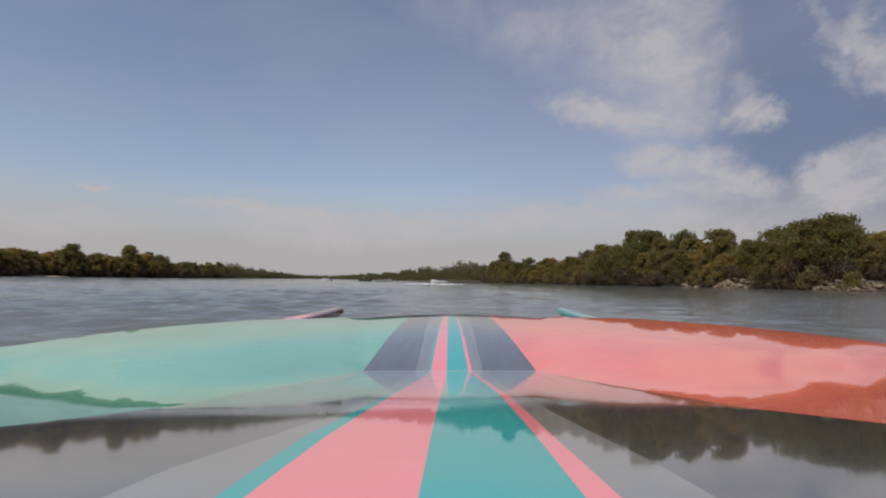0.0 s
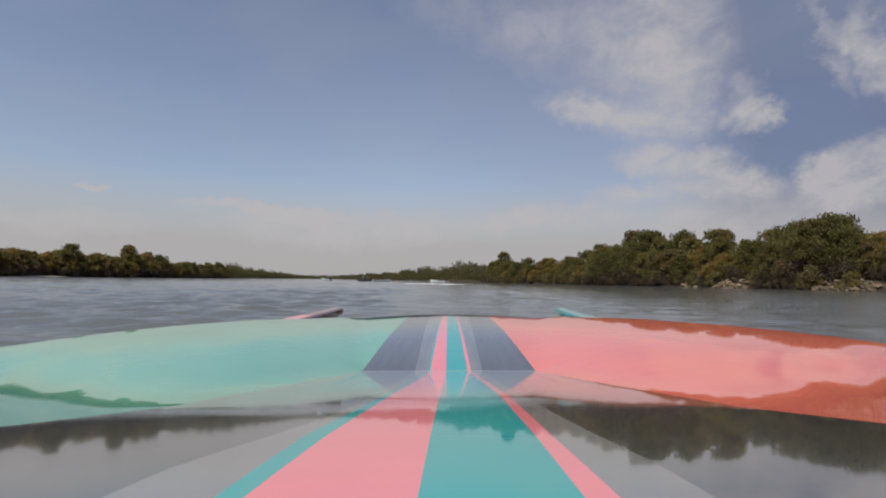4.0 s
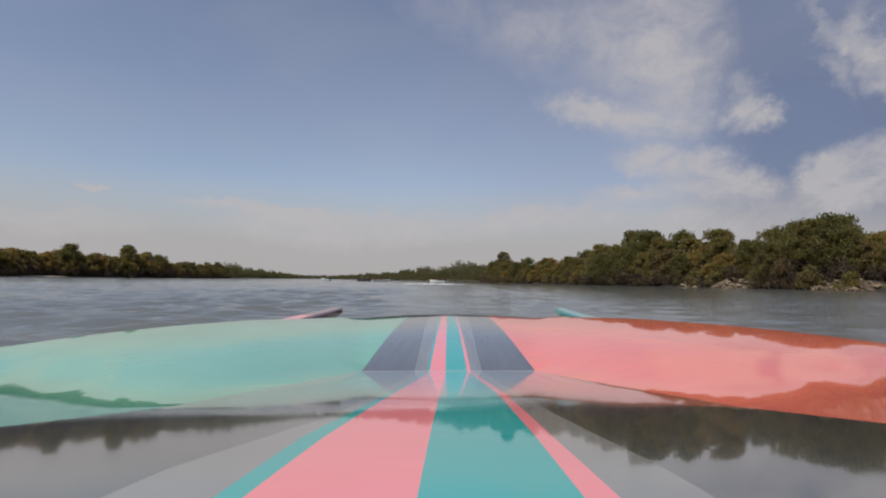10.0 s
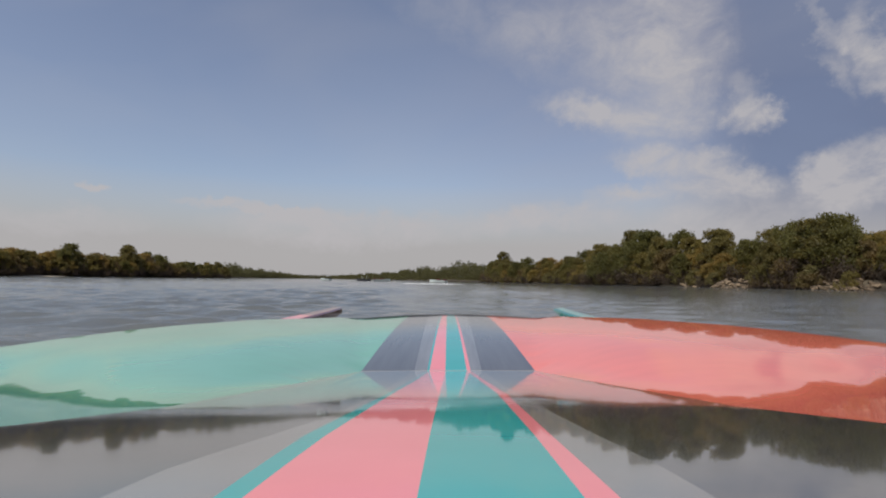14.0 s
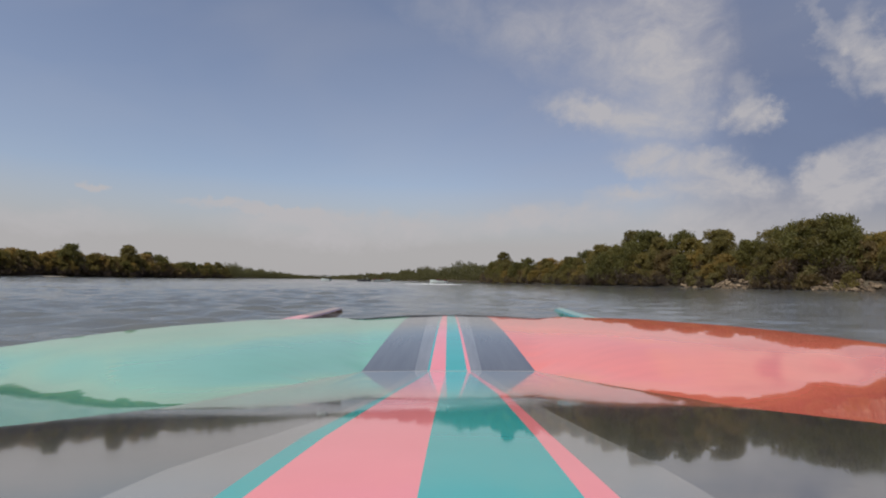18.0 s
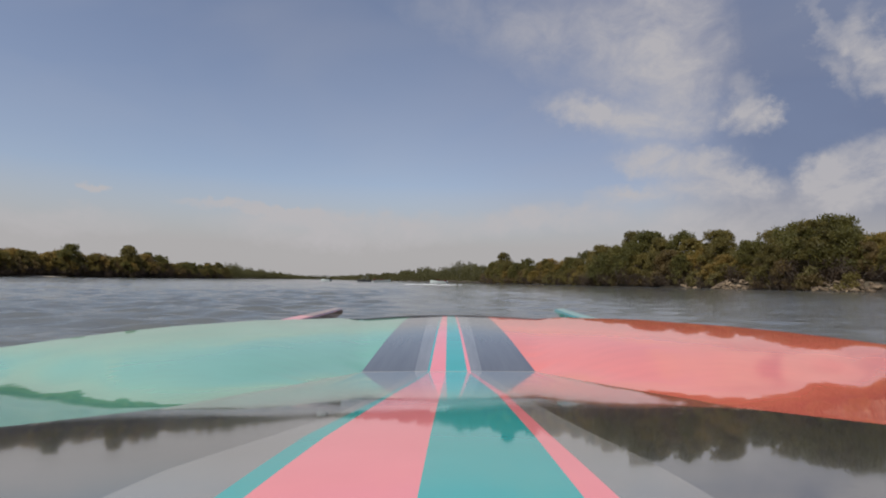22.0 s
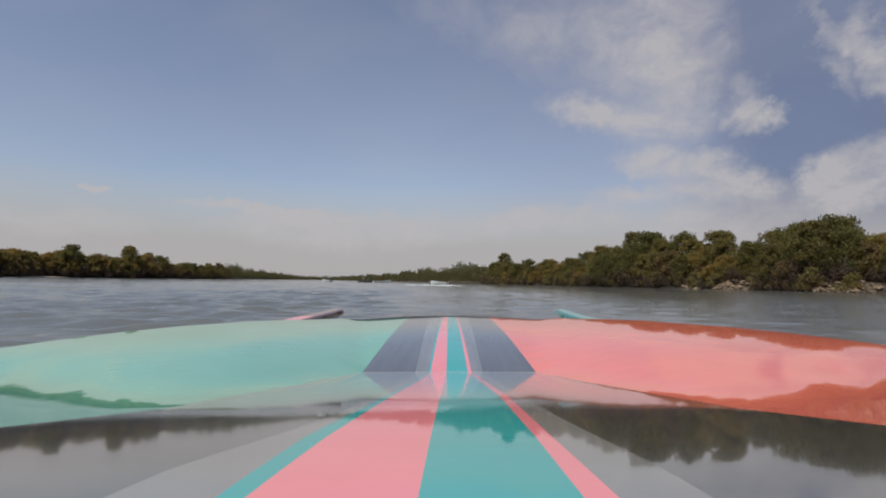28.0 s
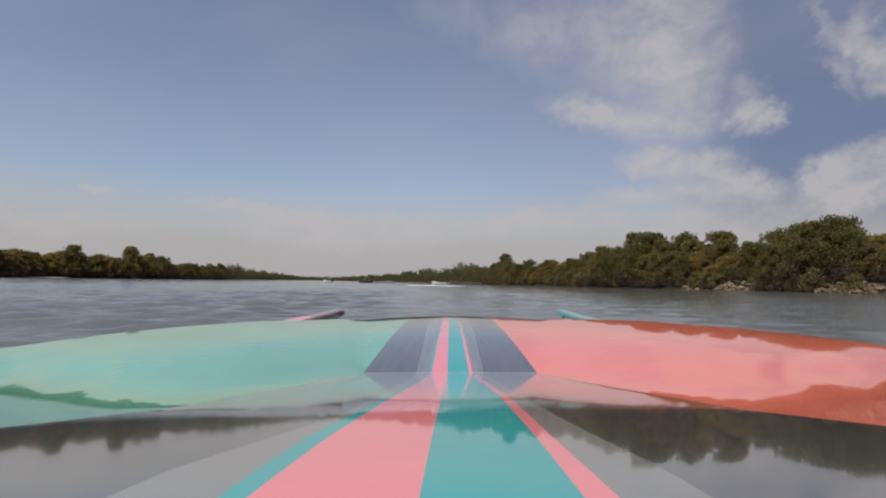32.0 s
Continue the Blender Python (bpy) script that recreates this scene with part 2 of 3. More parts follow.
def foliage(name, a, c):
    """Leaves: each tree and each leaf differs a little."""
    m, nt, b = material(name, a, 0.65)
    info = nt.nodes.new("ShaderNodeObjectInfo")
    geo = nt.nodes.new("ShaderNodeNewGeometry")
    tree = ramp(nt, info.outputs["Random"], [(0.0, a), (1.0, c)])
    leaf = ramp(nt, geo.outputs["Random Per Island"], [(0.0, (0.72, 0.72, 0.72)), (0.8, (1, 1, 1)), (1.0, (1.3, 1.25, 1.05))])
    patch = ramp(nt, noise_node(nt, 0.5, 3), [(0.35, (0.7, 0.75, 0.7)), (0.7, (1.15, 1.1, 0.95))])
    nt.links.new(mul(nt, mul(nt, tree, leaf), patch), b.inputs["Base Color"])
    back = nt.nodes.new("ShaderNodeBsdfTranslucent")
    back.inputs["Color"].default_value = tuple(min(1, v * 1.5) for v in c) + (1,)
    both = nt.nodes.new("ShaderNodeMixShader")
    both.inputs[0].default_value = 0.45
    nt.links.new(b.outputs[0], both.inputs[1])
    nt.links.new(back.outputs[0], both.inputs[2])
    nt.links.new(both.outputs[0], nt.nodes["Material Output"].inputs["Surface"])
    return m


LEAF = foliage("olive leaves", (0.1, 0.09, 0.029), (0.2, 0.16, 0.045))
LEAF_YELLOW = foliage("yellowing leaves", (0.21, 0.165, 0.036), (0.27, 0.185, 0.055))
LEAF_GREEN = foliage("green leaves", (0.088, 0.09, 0.025), (0.15, 0.132, 0.034))
LEAF_FAR = foliage("distant leaves", (0.095, 0.09, 0.032), (0.12, 0.11, 0.04))
TWIG = foliage("dead brown twigs", (0.058, 0.042, 0.031), (0.095, 0.066, 0.047))
DRY = foliage("dry scrub leaves", (0.2, 0.135, 0.06), (0.16, 0.115, 0.045))
REED = foliage("pale reeds", (0.22, 0.17, 0.07), (0.17, 0.145, 0.05))


def bark_material():
    m, nt, b = material("grey bark", (0.12, 0.09, 0.07), 0.9)
    nt.links.new(ramp(nt, noise_node(nt, 6, 5, stretch=(1, 1, 0.2)), [(0.3, (0.06, 0.045, 0.035)), (0.7, (0.17, 0.135, 0.10))]), b.inputs["Base Color"])
    return m


def stone_material():
    m, nt, b = material("riprap stone", (0.3, 0.25, 0.2), 0.9)
    info = nt.nodes.new("ShaderNodeObjectInfo")
    each = ramp(nt, info.outputs["Random"], [(0.0, (0.08, 0.056, 0.037)), (0.6, (0.16, 0.115, 0.072)), (1.0, (0.26, 0.19, 0.12))])
    grain = ramp(nt, noise_node(nt, 4, 6), [(0.3, (0.6, 0.6, 0.6)), (0.7, (1.05, 1.05, 1.05))])
    nt.links.new(mul(nt, each, grain), b.inputs["Base Color"])
    bump(nt, b, noise_node(nt, 7, 6), 0.6, 0.05)
    return m


BARK, STONE = bark_material(), stone_material()


# ---------------------------------------------------------------- mesh helpers
def mesh_object(name, verts, faces, mat, smooth=False, parent=None, label=""):
    me = bpy.data.meshes.new(name)
    me.from_pydata([tuple(v) for v in verts], [], [tuple(f) for f in faces])
    me.materials.append(mat)
    if smooth:
        me.polygons.foreach_set("use_smooth", [True] * len(me.polygons))
    me.update()
    ob = new(name, me)
    ob.parent = parent
    return tagged(ob, label)


def part(name, bm, mat, parent, label=""):
    me = bpy.data.meshes.new(name)
    bm.to_mesh(me)
    bm.free()
    me.materials.append(mat)
    ob = new(name, me)
    ob.parent = parent
    return tagged(ob, label)


# ---------------------------------------------------------------- river plan
RIGHT = ((-400, 62), (0, 62), (74, 56), (136, 44), (200, 23), (300, 4), (600, -55), (1100, -195), (2500, -560), (4000, -950))
LEFT = ((-400, -172), (0, -172), (200, -168), (253, -159), (320, -152), (450, -178), (630, -225), (1400, -390), (2500, -640), (4000, -980))


def smooth_line(table):
    ys, xs = np.array(table, float).T

    def at(y):
        y = np.asarray(y, float)
        d = 8 + 0.06 * np.abs(y)
        return sum(np.interp(y + k * d, ys, xs) for k in (-1, -0.5, 0, 0.5, 1)) / 5
    return at


bank_r, bank_l = smooth_line(RIGHT), smooth_line(LEFT)


def wobble(y, seed):
    return 1.3 * math.sin(y * 0.11 + seed) + 0.8 * math.sin(y * 0.29 + seed * 2.3) + 0.4 * math.sin(y * 0.83 + seed)


def bank_height(d):
    """Ground height d metres inland from the water's edge."""
    return float(np.interp(d, (-12, -3, 0, 1.5, 5, 12, 60), (-2.0, -0.7, 0.0, 0.6, 1.5, 2.0, 2.4)))


def build_ground():
    ys = np.concatenate([np.arange(-400, 0, 12), np.arange(0, 400, 3), np.geomspace(400, 4000, 60)])
    inland = (-12, -3, -1, 0, 0.7, 1.5, 3, 5, 8, 12, 20, 60, 300, 2600)
    verts, faces = [], []
    for y in ys:
        r, l = float(bank_r(y)) + wobble(y, 1), float(bank_l(y)) + wobble(y, 5)
        row = [(l - d, d) for d in reversed(inland)] + [(r + d, d) for d in inland]
        for x, d in row:
            n = noise.noise(Vector((x * 0.4, y * 0.4, 0))) * min(0.25, max(0, d) * 0.15 + 0.05)
            verts.append((x, y, bank_height(d) + n))
    k = 2 * len(inland)
    for i in range(len(ys) - 1):
        for j in range(k - 1):
            a = i * k + j
            faces.append((a, a + 1, a + k + 1, a + k))
    ob = mesh_object("ground", verts, faces, SOIL, True)
    tagged(ob, "sandy brown river banks and bed under green scrub", "ground", kind="structure")


def build_water():
    radii = np.concatenate([np.geomspace(0.7, 110, 560), np.geomspace(115, 4200, 60)])
    ang = np.radians(np.concatenate([np.arange(-56, 56, 0.2), np.arange(56, 304, 6)]))
    verts, faces = [], []
    waves = []
    rnd = random.Random(4)
    for i in range(26):
        length = 0.5 * 1.16 ** i if i < 18 else rnd.uniform(1.0, 5.0)
        a = rnd.gauss(math.pi / 2, 0.75)
        waves.append((2 * math.pi / length * math.cos(a), 2 * math.pi / length * math.sin(a), rnd.uniform(0, 6.3), 0.0098 * length ** 0.24 * (1.4 if length < 1.6 else 0.7)))
    kx, ky, ph, am = (np.array(v)[:, None, None] for v in zip(*waves))
    R, A = np.meshgrid(radii, ang, indexing="ij")
    X, Y = R * np.sin(A), R * np.cos(A)
    step = np.maximum(R * 0.0088, 0.04)
    fade = np.clip(2 * math.pi / np.hypot(kx, ky) / (2.5 * step) - 0.6, 0, 1)
    calm = np.clip(np.abs(X - 0.01 * Y) / (3.6 + 0.02 * Y), 0.2, 1)      # slick wake of the boats ahead
    calm = np.where(Y > 2, calm, 1.0)
    gust = 0.75 + 0.35 * np.sin(X * 0.21 + 2 * np.sin(Y * 0.13)) * np.sin(Y * 0.17 + X * 0.05)
    Z = (am * fade * np.sin(kx * X + ky * Y + ph + 0.6 * np.sin(0.35 * X + 0.22 * Y + ph))).sum(0) * calm * gust * (1 - 0.82 * np.clip((X + 3) / 10, 0, 1))
    Z = np.clip(Z, -0.14, 0.16)
    n = len(ang)
    verts = np.stack([X, Y, Z], -1).reshape(-1, 3).tolist()
    for i in range(len(radii) - 1):
        for j in range(n):
            a, b2 = i * n + j, i * n + (j + 1) % n
            faces.append((a, a + n, b2 + n, b2))
    c = len(verts)
    verts.append((0, 0, 0))
    faces += [(c, j, (j + 1) % n) for j in range(n)]
    ob = mesh_object("water", verts, faces, WATER, True)
    tagged(ob, "grey-green choppy river water with a slick wake", "water", kind="structure")


# ---------------------------------------------------------------- the boat
STRIPE_Y = (-1.6, 0.272, 0.476, 0.86, 1.194, 1.57, 3.3)
STRIPES = ((-0.15, -0.127, -0.1275, -0.0985, -0.0775, -0.062, -0.043),
           (-0.13, -0.110, -0.1085, -0.0903, -0.0697, -0.055, -0.035),
           (-0.017, -0.0167, -0.0164, -0.0137, -0.0105, -0.008, -0.005),
           (0.075, 0.0709, 0.0759, 0.0793, 0.0678, 0.056, 0.043),
           (0.10, 0.090, 0.0905, 0.093, 0.0793, 0.067, 0.051))
EDGE = ((-2.6, 1.25), (-1.0, 1.4), (0.3, 1.48), (1.26, 1.5), (1.763, 1.48), (1.854, 1.347), (1.972, 1.218), (2.126, 1.107), (2.324, 0.939), (2.625, 0.787),
        (3.09, 0.638), (3.19, 0.52), (3.31, 0.25), (3.32, 0.1))
SHOULDER = ((-2.6, 1.06), (0.17, 1.2), (0.36, 0.73), (0.57, 0.473), (0.709, 0.381), (1.057, 0.327), (1.59, 0.258), (3.3, 0.241))
# where the light middle of the deck ends: distance, port, starboard
TONE = ((-2.6, 0.21, 0.16), (0.275, 0.196, 0.148), (0.36, 0.19, 0.142), (0.474, 0.16, 0.131), (0.606, 0.132, 0.123), (0.866, 0.114, 0.114), (1.5, 0.10, 0.10), (3.3, 0.09, 0.09))
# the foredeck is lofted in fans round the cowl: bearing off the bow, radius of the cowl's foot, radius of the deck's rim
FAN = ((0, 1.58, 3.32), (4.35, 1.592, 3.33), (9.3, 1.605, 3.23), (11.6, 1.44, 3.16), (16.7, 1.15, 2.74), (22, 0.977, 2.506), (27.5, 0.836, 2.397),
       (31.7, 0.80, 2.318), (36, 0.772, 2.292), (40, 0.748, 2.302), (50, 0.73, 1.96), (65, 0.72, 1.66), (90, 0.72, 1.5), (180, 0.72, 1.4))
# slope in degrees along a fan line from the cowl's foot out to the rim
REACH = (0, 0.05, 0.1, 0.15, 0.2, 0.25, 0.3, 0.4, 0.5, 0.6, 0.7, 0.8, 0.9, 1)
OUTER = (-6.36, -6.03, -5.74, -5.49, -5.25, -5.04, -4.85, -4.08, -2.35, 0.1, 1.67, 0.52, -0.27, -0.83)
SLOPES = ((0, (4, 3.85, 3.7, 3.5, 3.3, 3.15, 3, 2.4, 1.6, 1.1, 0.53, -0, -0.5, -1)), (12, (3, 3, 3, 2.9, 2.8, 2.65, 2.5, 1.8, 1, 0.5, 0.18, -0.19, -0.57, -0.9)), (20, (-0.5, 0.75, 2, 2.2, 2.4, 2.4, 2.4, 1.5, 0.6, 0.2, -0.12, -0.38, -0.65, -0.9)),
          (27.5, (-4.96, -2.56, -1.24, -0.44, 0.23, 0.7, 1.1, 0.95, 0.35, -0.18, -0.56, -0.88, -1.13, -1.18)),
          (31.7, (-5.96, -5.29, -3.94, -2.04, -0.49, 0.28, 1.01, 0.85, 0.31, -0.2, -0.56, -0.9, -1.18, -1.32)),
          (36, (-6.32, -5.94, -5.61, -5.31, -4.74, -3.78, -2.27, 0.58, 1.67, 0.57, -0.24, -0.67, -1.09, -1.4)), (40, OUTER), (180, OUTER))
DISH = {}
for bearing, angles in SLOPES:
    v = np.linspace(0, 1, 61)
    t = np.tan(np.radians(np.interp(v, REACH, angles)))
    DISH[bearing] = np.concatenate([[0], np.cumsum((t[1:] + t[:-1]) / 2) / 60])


def table(y, rows):
    return float(np.interp(y, *zip(*rows)))


def edge_w(y):
    return table(y, EDGE)


def shoulder_w(y):
    return min(table(y, SHOULDER), edge_w(y))


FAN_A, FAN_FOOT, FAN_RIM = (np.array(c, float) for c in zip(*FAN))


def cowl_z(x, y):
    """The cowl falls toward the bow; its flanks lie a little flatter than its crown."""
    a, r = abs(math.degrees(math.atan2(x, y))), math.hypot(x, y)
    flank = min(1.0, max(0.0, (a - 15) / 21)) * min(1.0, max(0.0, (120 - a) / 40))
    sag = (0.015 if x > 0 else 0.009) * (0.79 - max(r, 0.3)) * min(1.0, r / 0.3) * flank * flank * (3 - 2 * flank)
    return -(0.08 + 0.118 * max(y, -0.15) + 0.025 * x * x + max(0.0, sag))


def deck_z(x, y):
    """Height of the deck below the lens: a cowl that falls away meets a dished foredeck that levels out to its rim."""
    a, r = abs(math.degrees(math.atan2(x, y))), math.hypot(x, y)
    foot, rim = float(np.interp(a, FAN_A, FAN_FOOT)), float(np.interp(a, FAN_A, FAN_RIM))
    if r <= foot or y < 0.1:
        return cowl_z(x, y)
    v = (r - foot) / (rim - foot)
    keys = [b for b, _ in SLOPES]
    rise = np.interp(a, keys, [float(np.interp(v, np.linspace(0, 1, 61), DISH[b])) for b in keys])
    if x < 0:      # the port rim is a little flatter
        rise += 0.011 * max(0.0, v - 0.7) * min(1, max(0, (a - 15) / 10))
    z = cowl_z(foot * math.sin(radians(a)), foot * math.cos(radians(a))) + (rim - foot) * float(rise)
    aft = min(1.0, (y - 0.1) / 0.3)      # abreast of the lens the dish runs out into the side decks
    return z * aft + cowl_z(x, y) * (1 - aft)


def build_boat():
    boat = new("speedboat")
    boat.matrix_world = DECK @ pose(0, 0, 0, 0, -0.25, BOAT_YAW)
    tagged(boat, "teal, coral and silver tunnel-hull speedboat with glossy gelcoat", "boat")
    ys = np.concatenate([np.linspace(-2.6, 0, 14), np.linspace(0.03, 3.32, 180)])

    def strip(name, left, right, mat, n, y0=-2.6, label="", y1=9.0):
        verts, faces = [], []
        rows = [y for y in ys if y0 - 1e-6 <= y <= y1 + 1e-6]
        for y in rows:
            w = edge_w(y)
            a, b = max(-w, min(w, left(y))), max(-w, min(w, right(y)))
            for i in range(n + 1):
                x = a + (b - a) * i / n
                verts.append((x, y, deck_z(x, y)))
        for r in range(len(rows) - 1):
            for i in range(n):
                q = r * (n + 1) + i
                corners = (q, q + 1, q + n + 2, q + n + 1)
                if abs(verts[q][0] - verts[q + 1][0]) + abs(verts[q + n + 2][0] - verts[q + n + 1][0]) > 1e-4:
                    faces.append(corners)
        return mesh_object(name, verts, faces, mat, True, boat, label)

    def stripe_at(i):
        return lambda y: float(np.interp(y, STRIPE_Y, STRIPES[i]))

    def tone(side):
        rows = [(r[0], r[1] if side < 0 else r[2]) for r in TONE]
        return lambda y: side * min(table(y, rows), shoulder_w(y))

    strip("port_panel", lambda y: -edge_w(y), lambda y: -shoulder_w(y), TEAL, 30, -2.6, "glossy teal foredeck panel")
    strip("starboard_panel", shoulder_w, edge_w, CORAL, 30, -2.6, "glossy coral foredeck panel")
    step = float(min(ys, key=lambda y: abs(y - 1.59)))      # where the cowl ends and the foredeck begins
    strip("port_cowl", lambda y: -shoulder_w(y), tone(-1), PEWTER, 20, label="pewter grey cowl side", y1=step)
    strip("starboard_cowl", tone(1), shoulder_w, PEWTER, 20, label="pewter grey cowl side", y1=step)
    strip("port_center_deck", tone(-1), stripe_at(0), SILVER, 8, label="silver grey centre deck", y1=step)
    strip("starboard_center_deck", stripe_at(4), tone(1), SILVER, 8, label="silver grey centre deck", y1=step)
    # the inner strips are painted lighter for the sheen beside the stripes
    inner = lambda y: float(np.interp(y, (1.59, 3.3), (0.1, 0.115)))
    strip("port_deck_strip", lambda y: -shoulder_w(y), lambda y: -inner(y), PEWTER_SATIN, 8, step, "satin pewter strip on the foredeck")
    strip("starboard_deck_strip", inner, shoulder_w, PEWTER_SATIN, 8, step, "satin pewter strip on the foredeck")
    strip("port_deck_strip", lambda y: -inner(y), stripe_at(0), SATIN_SHEEN, 4, step, "satin strip painted lighter as sheen on the foredeck")
    strip("starboard_deck_strip", stripe_at(4), inner, SATIN_SHEEN, 4, step, "satin strip painted lighter as sheen on the foredeck")
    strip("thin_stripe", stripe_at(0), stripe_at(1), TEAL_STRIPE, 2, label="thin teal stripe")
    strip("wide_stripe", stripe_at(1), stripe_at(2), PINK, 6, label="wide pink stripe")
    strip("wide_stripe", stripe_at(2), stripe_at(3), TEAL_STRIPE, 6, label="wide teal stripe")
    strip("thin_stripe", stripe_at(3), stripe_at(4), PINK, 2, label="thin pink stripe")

    # rub rail lip and hull sides below the deck edge
    line = [(edge_w(y), y) for y in ys] + [(-edge_w(y), y) for y in reversed(ys)]
    verts, faces = [], []
    prof = ((0.0, 0.0), (0.008, -0.006), (0.010, -0.02), (0.0, -0.045))
    for x, y in line:
        for dx, dz in prof:
            k = 1 + dx / max(abs(x), 0.1)
            verts.append((x * k, y + (dx if y > 2 else 0), deck_z(x, y) + dz))
    m = len(prof)
    for i in range(len(line) - 1):
        for j in range(m - 1):
            a = i * m + j
            faces.append((a, a + m, a + m + 1, a + 1))
    mesh_object("deck_lip", verts, faces, PEWTER, True, boat, "rolled edge of the deck")
    # low dark trim along the bow
    bow = [(-edge_w(y), y) for y in ys if y > 3.12] + [(edge_w(y), y) for y in reversed(ys) if y > 3.12]
    verts, faces = [], []
    for i, (x, y) in enumerate(bow):
        p, q = bow[max(0, i - 1)], bow[min(len(bow) - 1, i + 1)]
        out = Vector((p[1] - q[1], q[0] - p[0], 0)).normalized()
        end = min(1.0, 0.25 + 0.15 * min(i, len(bow) - 1 - i))
        for k in range(8):
            a = math.tau * k / 8
            verts.append((x + out.x * 0.009 * end * math.cos(a), y + out.y * 0.009 * end * math.cos(a), deck_z(x, y) + end * (0.001 + 0.007 * math.sin(a))))
    for i in range(len(bow) - 1):
        faces += [(8 * i + k, 8 * i + (k + 1) % 8, 8 * i + 8 + (k + 1) % 8, 8 * i + 8 + k) for k in range(8)]
    mesh_object("bow_trim", verts, faces, DARK_TRIM, True, boat, "low dark rubbing trim along the bow")
    verts, faces = [], []
    for x, y in line:
        z = deck_z(x, y) - 0.04
        for t in (0.0, 0.35, 0.7, 1.0):
            verts.append((x * (0.99 - 0.25 * t), y - 0.3 * t * max(0, y) / 3, z + (-0.78 - z) * t))
    for i in range(len(line) - 1):
        for j in range(3):
            a = i * 4 + j
            faces.append((a, a + 4, a + 5, a + 1))
    faces.append((0, 1, 2, 3, (len(line) - 1) * 4 + 3, (len(line) - 1) * 4 + 2, (len(line) - 1) * 4 + 1, (len(line) - 1) * 4))
    mesh_object("hull", verts, faces, HULLW, True, boat, "pale hull sides")

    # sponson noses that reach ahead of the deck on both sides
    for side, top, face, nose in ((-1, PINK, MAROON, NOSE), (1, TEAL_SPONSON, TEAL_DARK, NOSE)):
        secs = []
        for i in range(15):
            t = i / 14
            y = 2.0 + 1.75 * t
            xo = float(np.interp(y, (2.0, 2.4, 2.8, 3.3, 3.75), (1.03, 0.92, 0.86, 0.83, 0.82)))
            wid = 0.11 - 0.05 * t
            z = float(np.interp(y, (2.0, 2.3, 2.8, 3.3, 3.75), (-0.222, -0.21, -0.191, -0.188, -0.185) if side < 0 else (-0.227, -0.22, -0.212, -0.204, -0.195)))
            depth = 0.60 * (1 - t) ** 1.8 + (0.04 if side < 0 else 0.022)
            out = 0.17 - 0.07 * t
            secs.append([(side * (xo + out), y, z - 0.07), (side * (xo - 0.012), y, z), (side * (xo - wid), y, z - 0.004),
                         (side * (xo - wid - 0.012), y, z - 0.012), (side * (xo - wid * 1.25), y, z - depth), (side * (xo + out * 0.8), y, z - depth - 0.02)])
        flat = [v for s in secs for v in s]
        tops = [(6 * i + j, 6 * i + 6 + j, 6 * i + 7 + j, 6 * i + 1 + j) for i in range(14 if side > 0 else 8) for j in (0, 1)]
        sides = [(6 * i + j, 6 * i + 6 + j, 6 * i + 6 + (j + 1) % 6, 6 * i + (j + 1) % 6) for i in range(14) for j in (2, 3, 4, 5)]
        if side < 0:
            sides += [(6 * i + j, 6 * i + 6 + j, 6 * i + 7 + j, 6 * i + 1 + j) for i in range(8, 14) for j in (0, 1)]
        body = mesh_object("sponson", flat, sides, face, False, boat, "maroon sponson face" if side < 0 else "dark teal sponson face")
        shown = sorted({k for f in tops for k in f})
        tops = [tuple(shown.index(k) for k in f) for f in tops]
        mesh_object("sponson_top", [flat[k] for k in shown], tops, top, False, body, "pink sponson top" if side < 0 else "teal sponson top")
        tip = secs[-1]
        cap = [Vector(v) for v in tip] + [Vector(v) * 0.5 + Vector((side * (0.82 - 0.03), 3.75, -0.2)) * 0.5 + Vector((0, 0.03, 0)) for v in tip]
        faces = [(j, 6 + j, 6 + (j + 1) % 6, (j + 1) % 6) for j in range(6)] + [tuple(range(6, 12))]
        mesh_object("nose_cap", cap, faces, nose, False, body, "dark blunt sponson nose")
    return boat


# ---------------------------------------------------------------- trees
def tube(verts, faces, pts, radii, n=6):
    base = len(verts)
    for p, r in zip(pts, radii):
        for k in range(n):
            a = 2 * math.pi * k / n
            verts.append((p[0] + r * math.cos(a), p[1] + r * math.sin(a), p[2]))
    for i in range(len(pts) - 1):
        for k in range(n):
            a, b = base + i * n + k, base + i * n + (k + 1) % n
            faces.append((a, b, b + n, a + n))


def leaves(rng, centres, sizes, per, leaf, rise=0.9):
    """Leaf quads scattered through clumps, denser toward each clump's skin."""
    k = len(centres)
    c = np.repeat(np.array(centres), per, 0)
    s = np.repeat(np.array(sizes), per)[:, None]
    d = rng.normal(size=(k * per, 3))
    d /= np.linalg.norm(d, axis=1)[:, None]
    p = c + d * s * (rng.uniform(0.35, 1.0, (k * per, 1)) ** 0.6 + 0.3 * rng.uniform(0, 1, (k * per, 1)) ** 4) * np.array((1, 1, 1.3))
    u = rng.normal(size=p.shape) * 0.8 + d * 0.3 + np.array((0, 0, rise))
    u /= np.linalg.norm(u, axis=1)[:, None]
    v = np.cross(u, rng.normal(size=p.shape))
    v /= np.linalg.norm(v, axis=1)[:, None]
    L = leaf * rng.uniform(0.6, 1.4, (len(p), 1))
    quad = np.stack([p - u * L, p + v * L * 0.5, p + u * L, p - v * L * 0.5], 1)
    verts = quad.reshape(-1, 3)
    faces = np.arange(len(verts)).reshape(-1, 4)
    return verts.tolist(), faces.tolist()


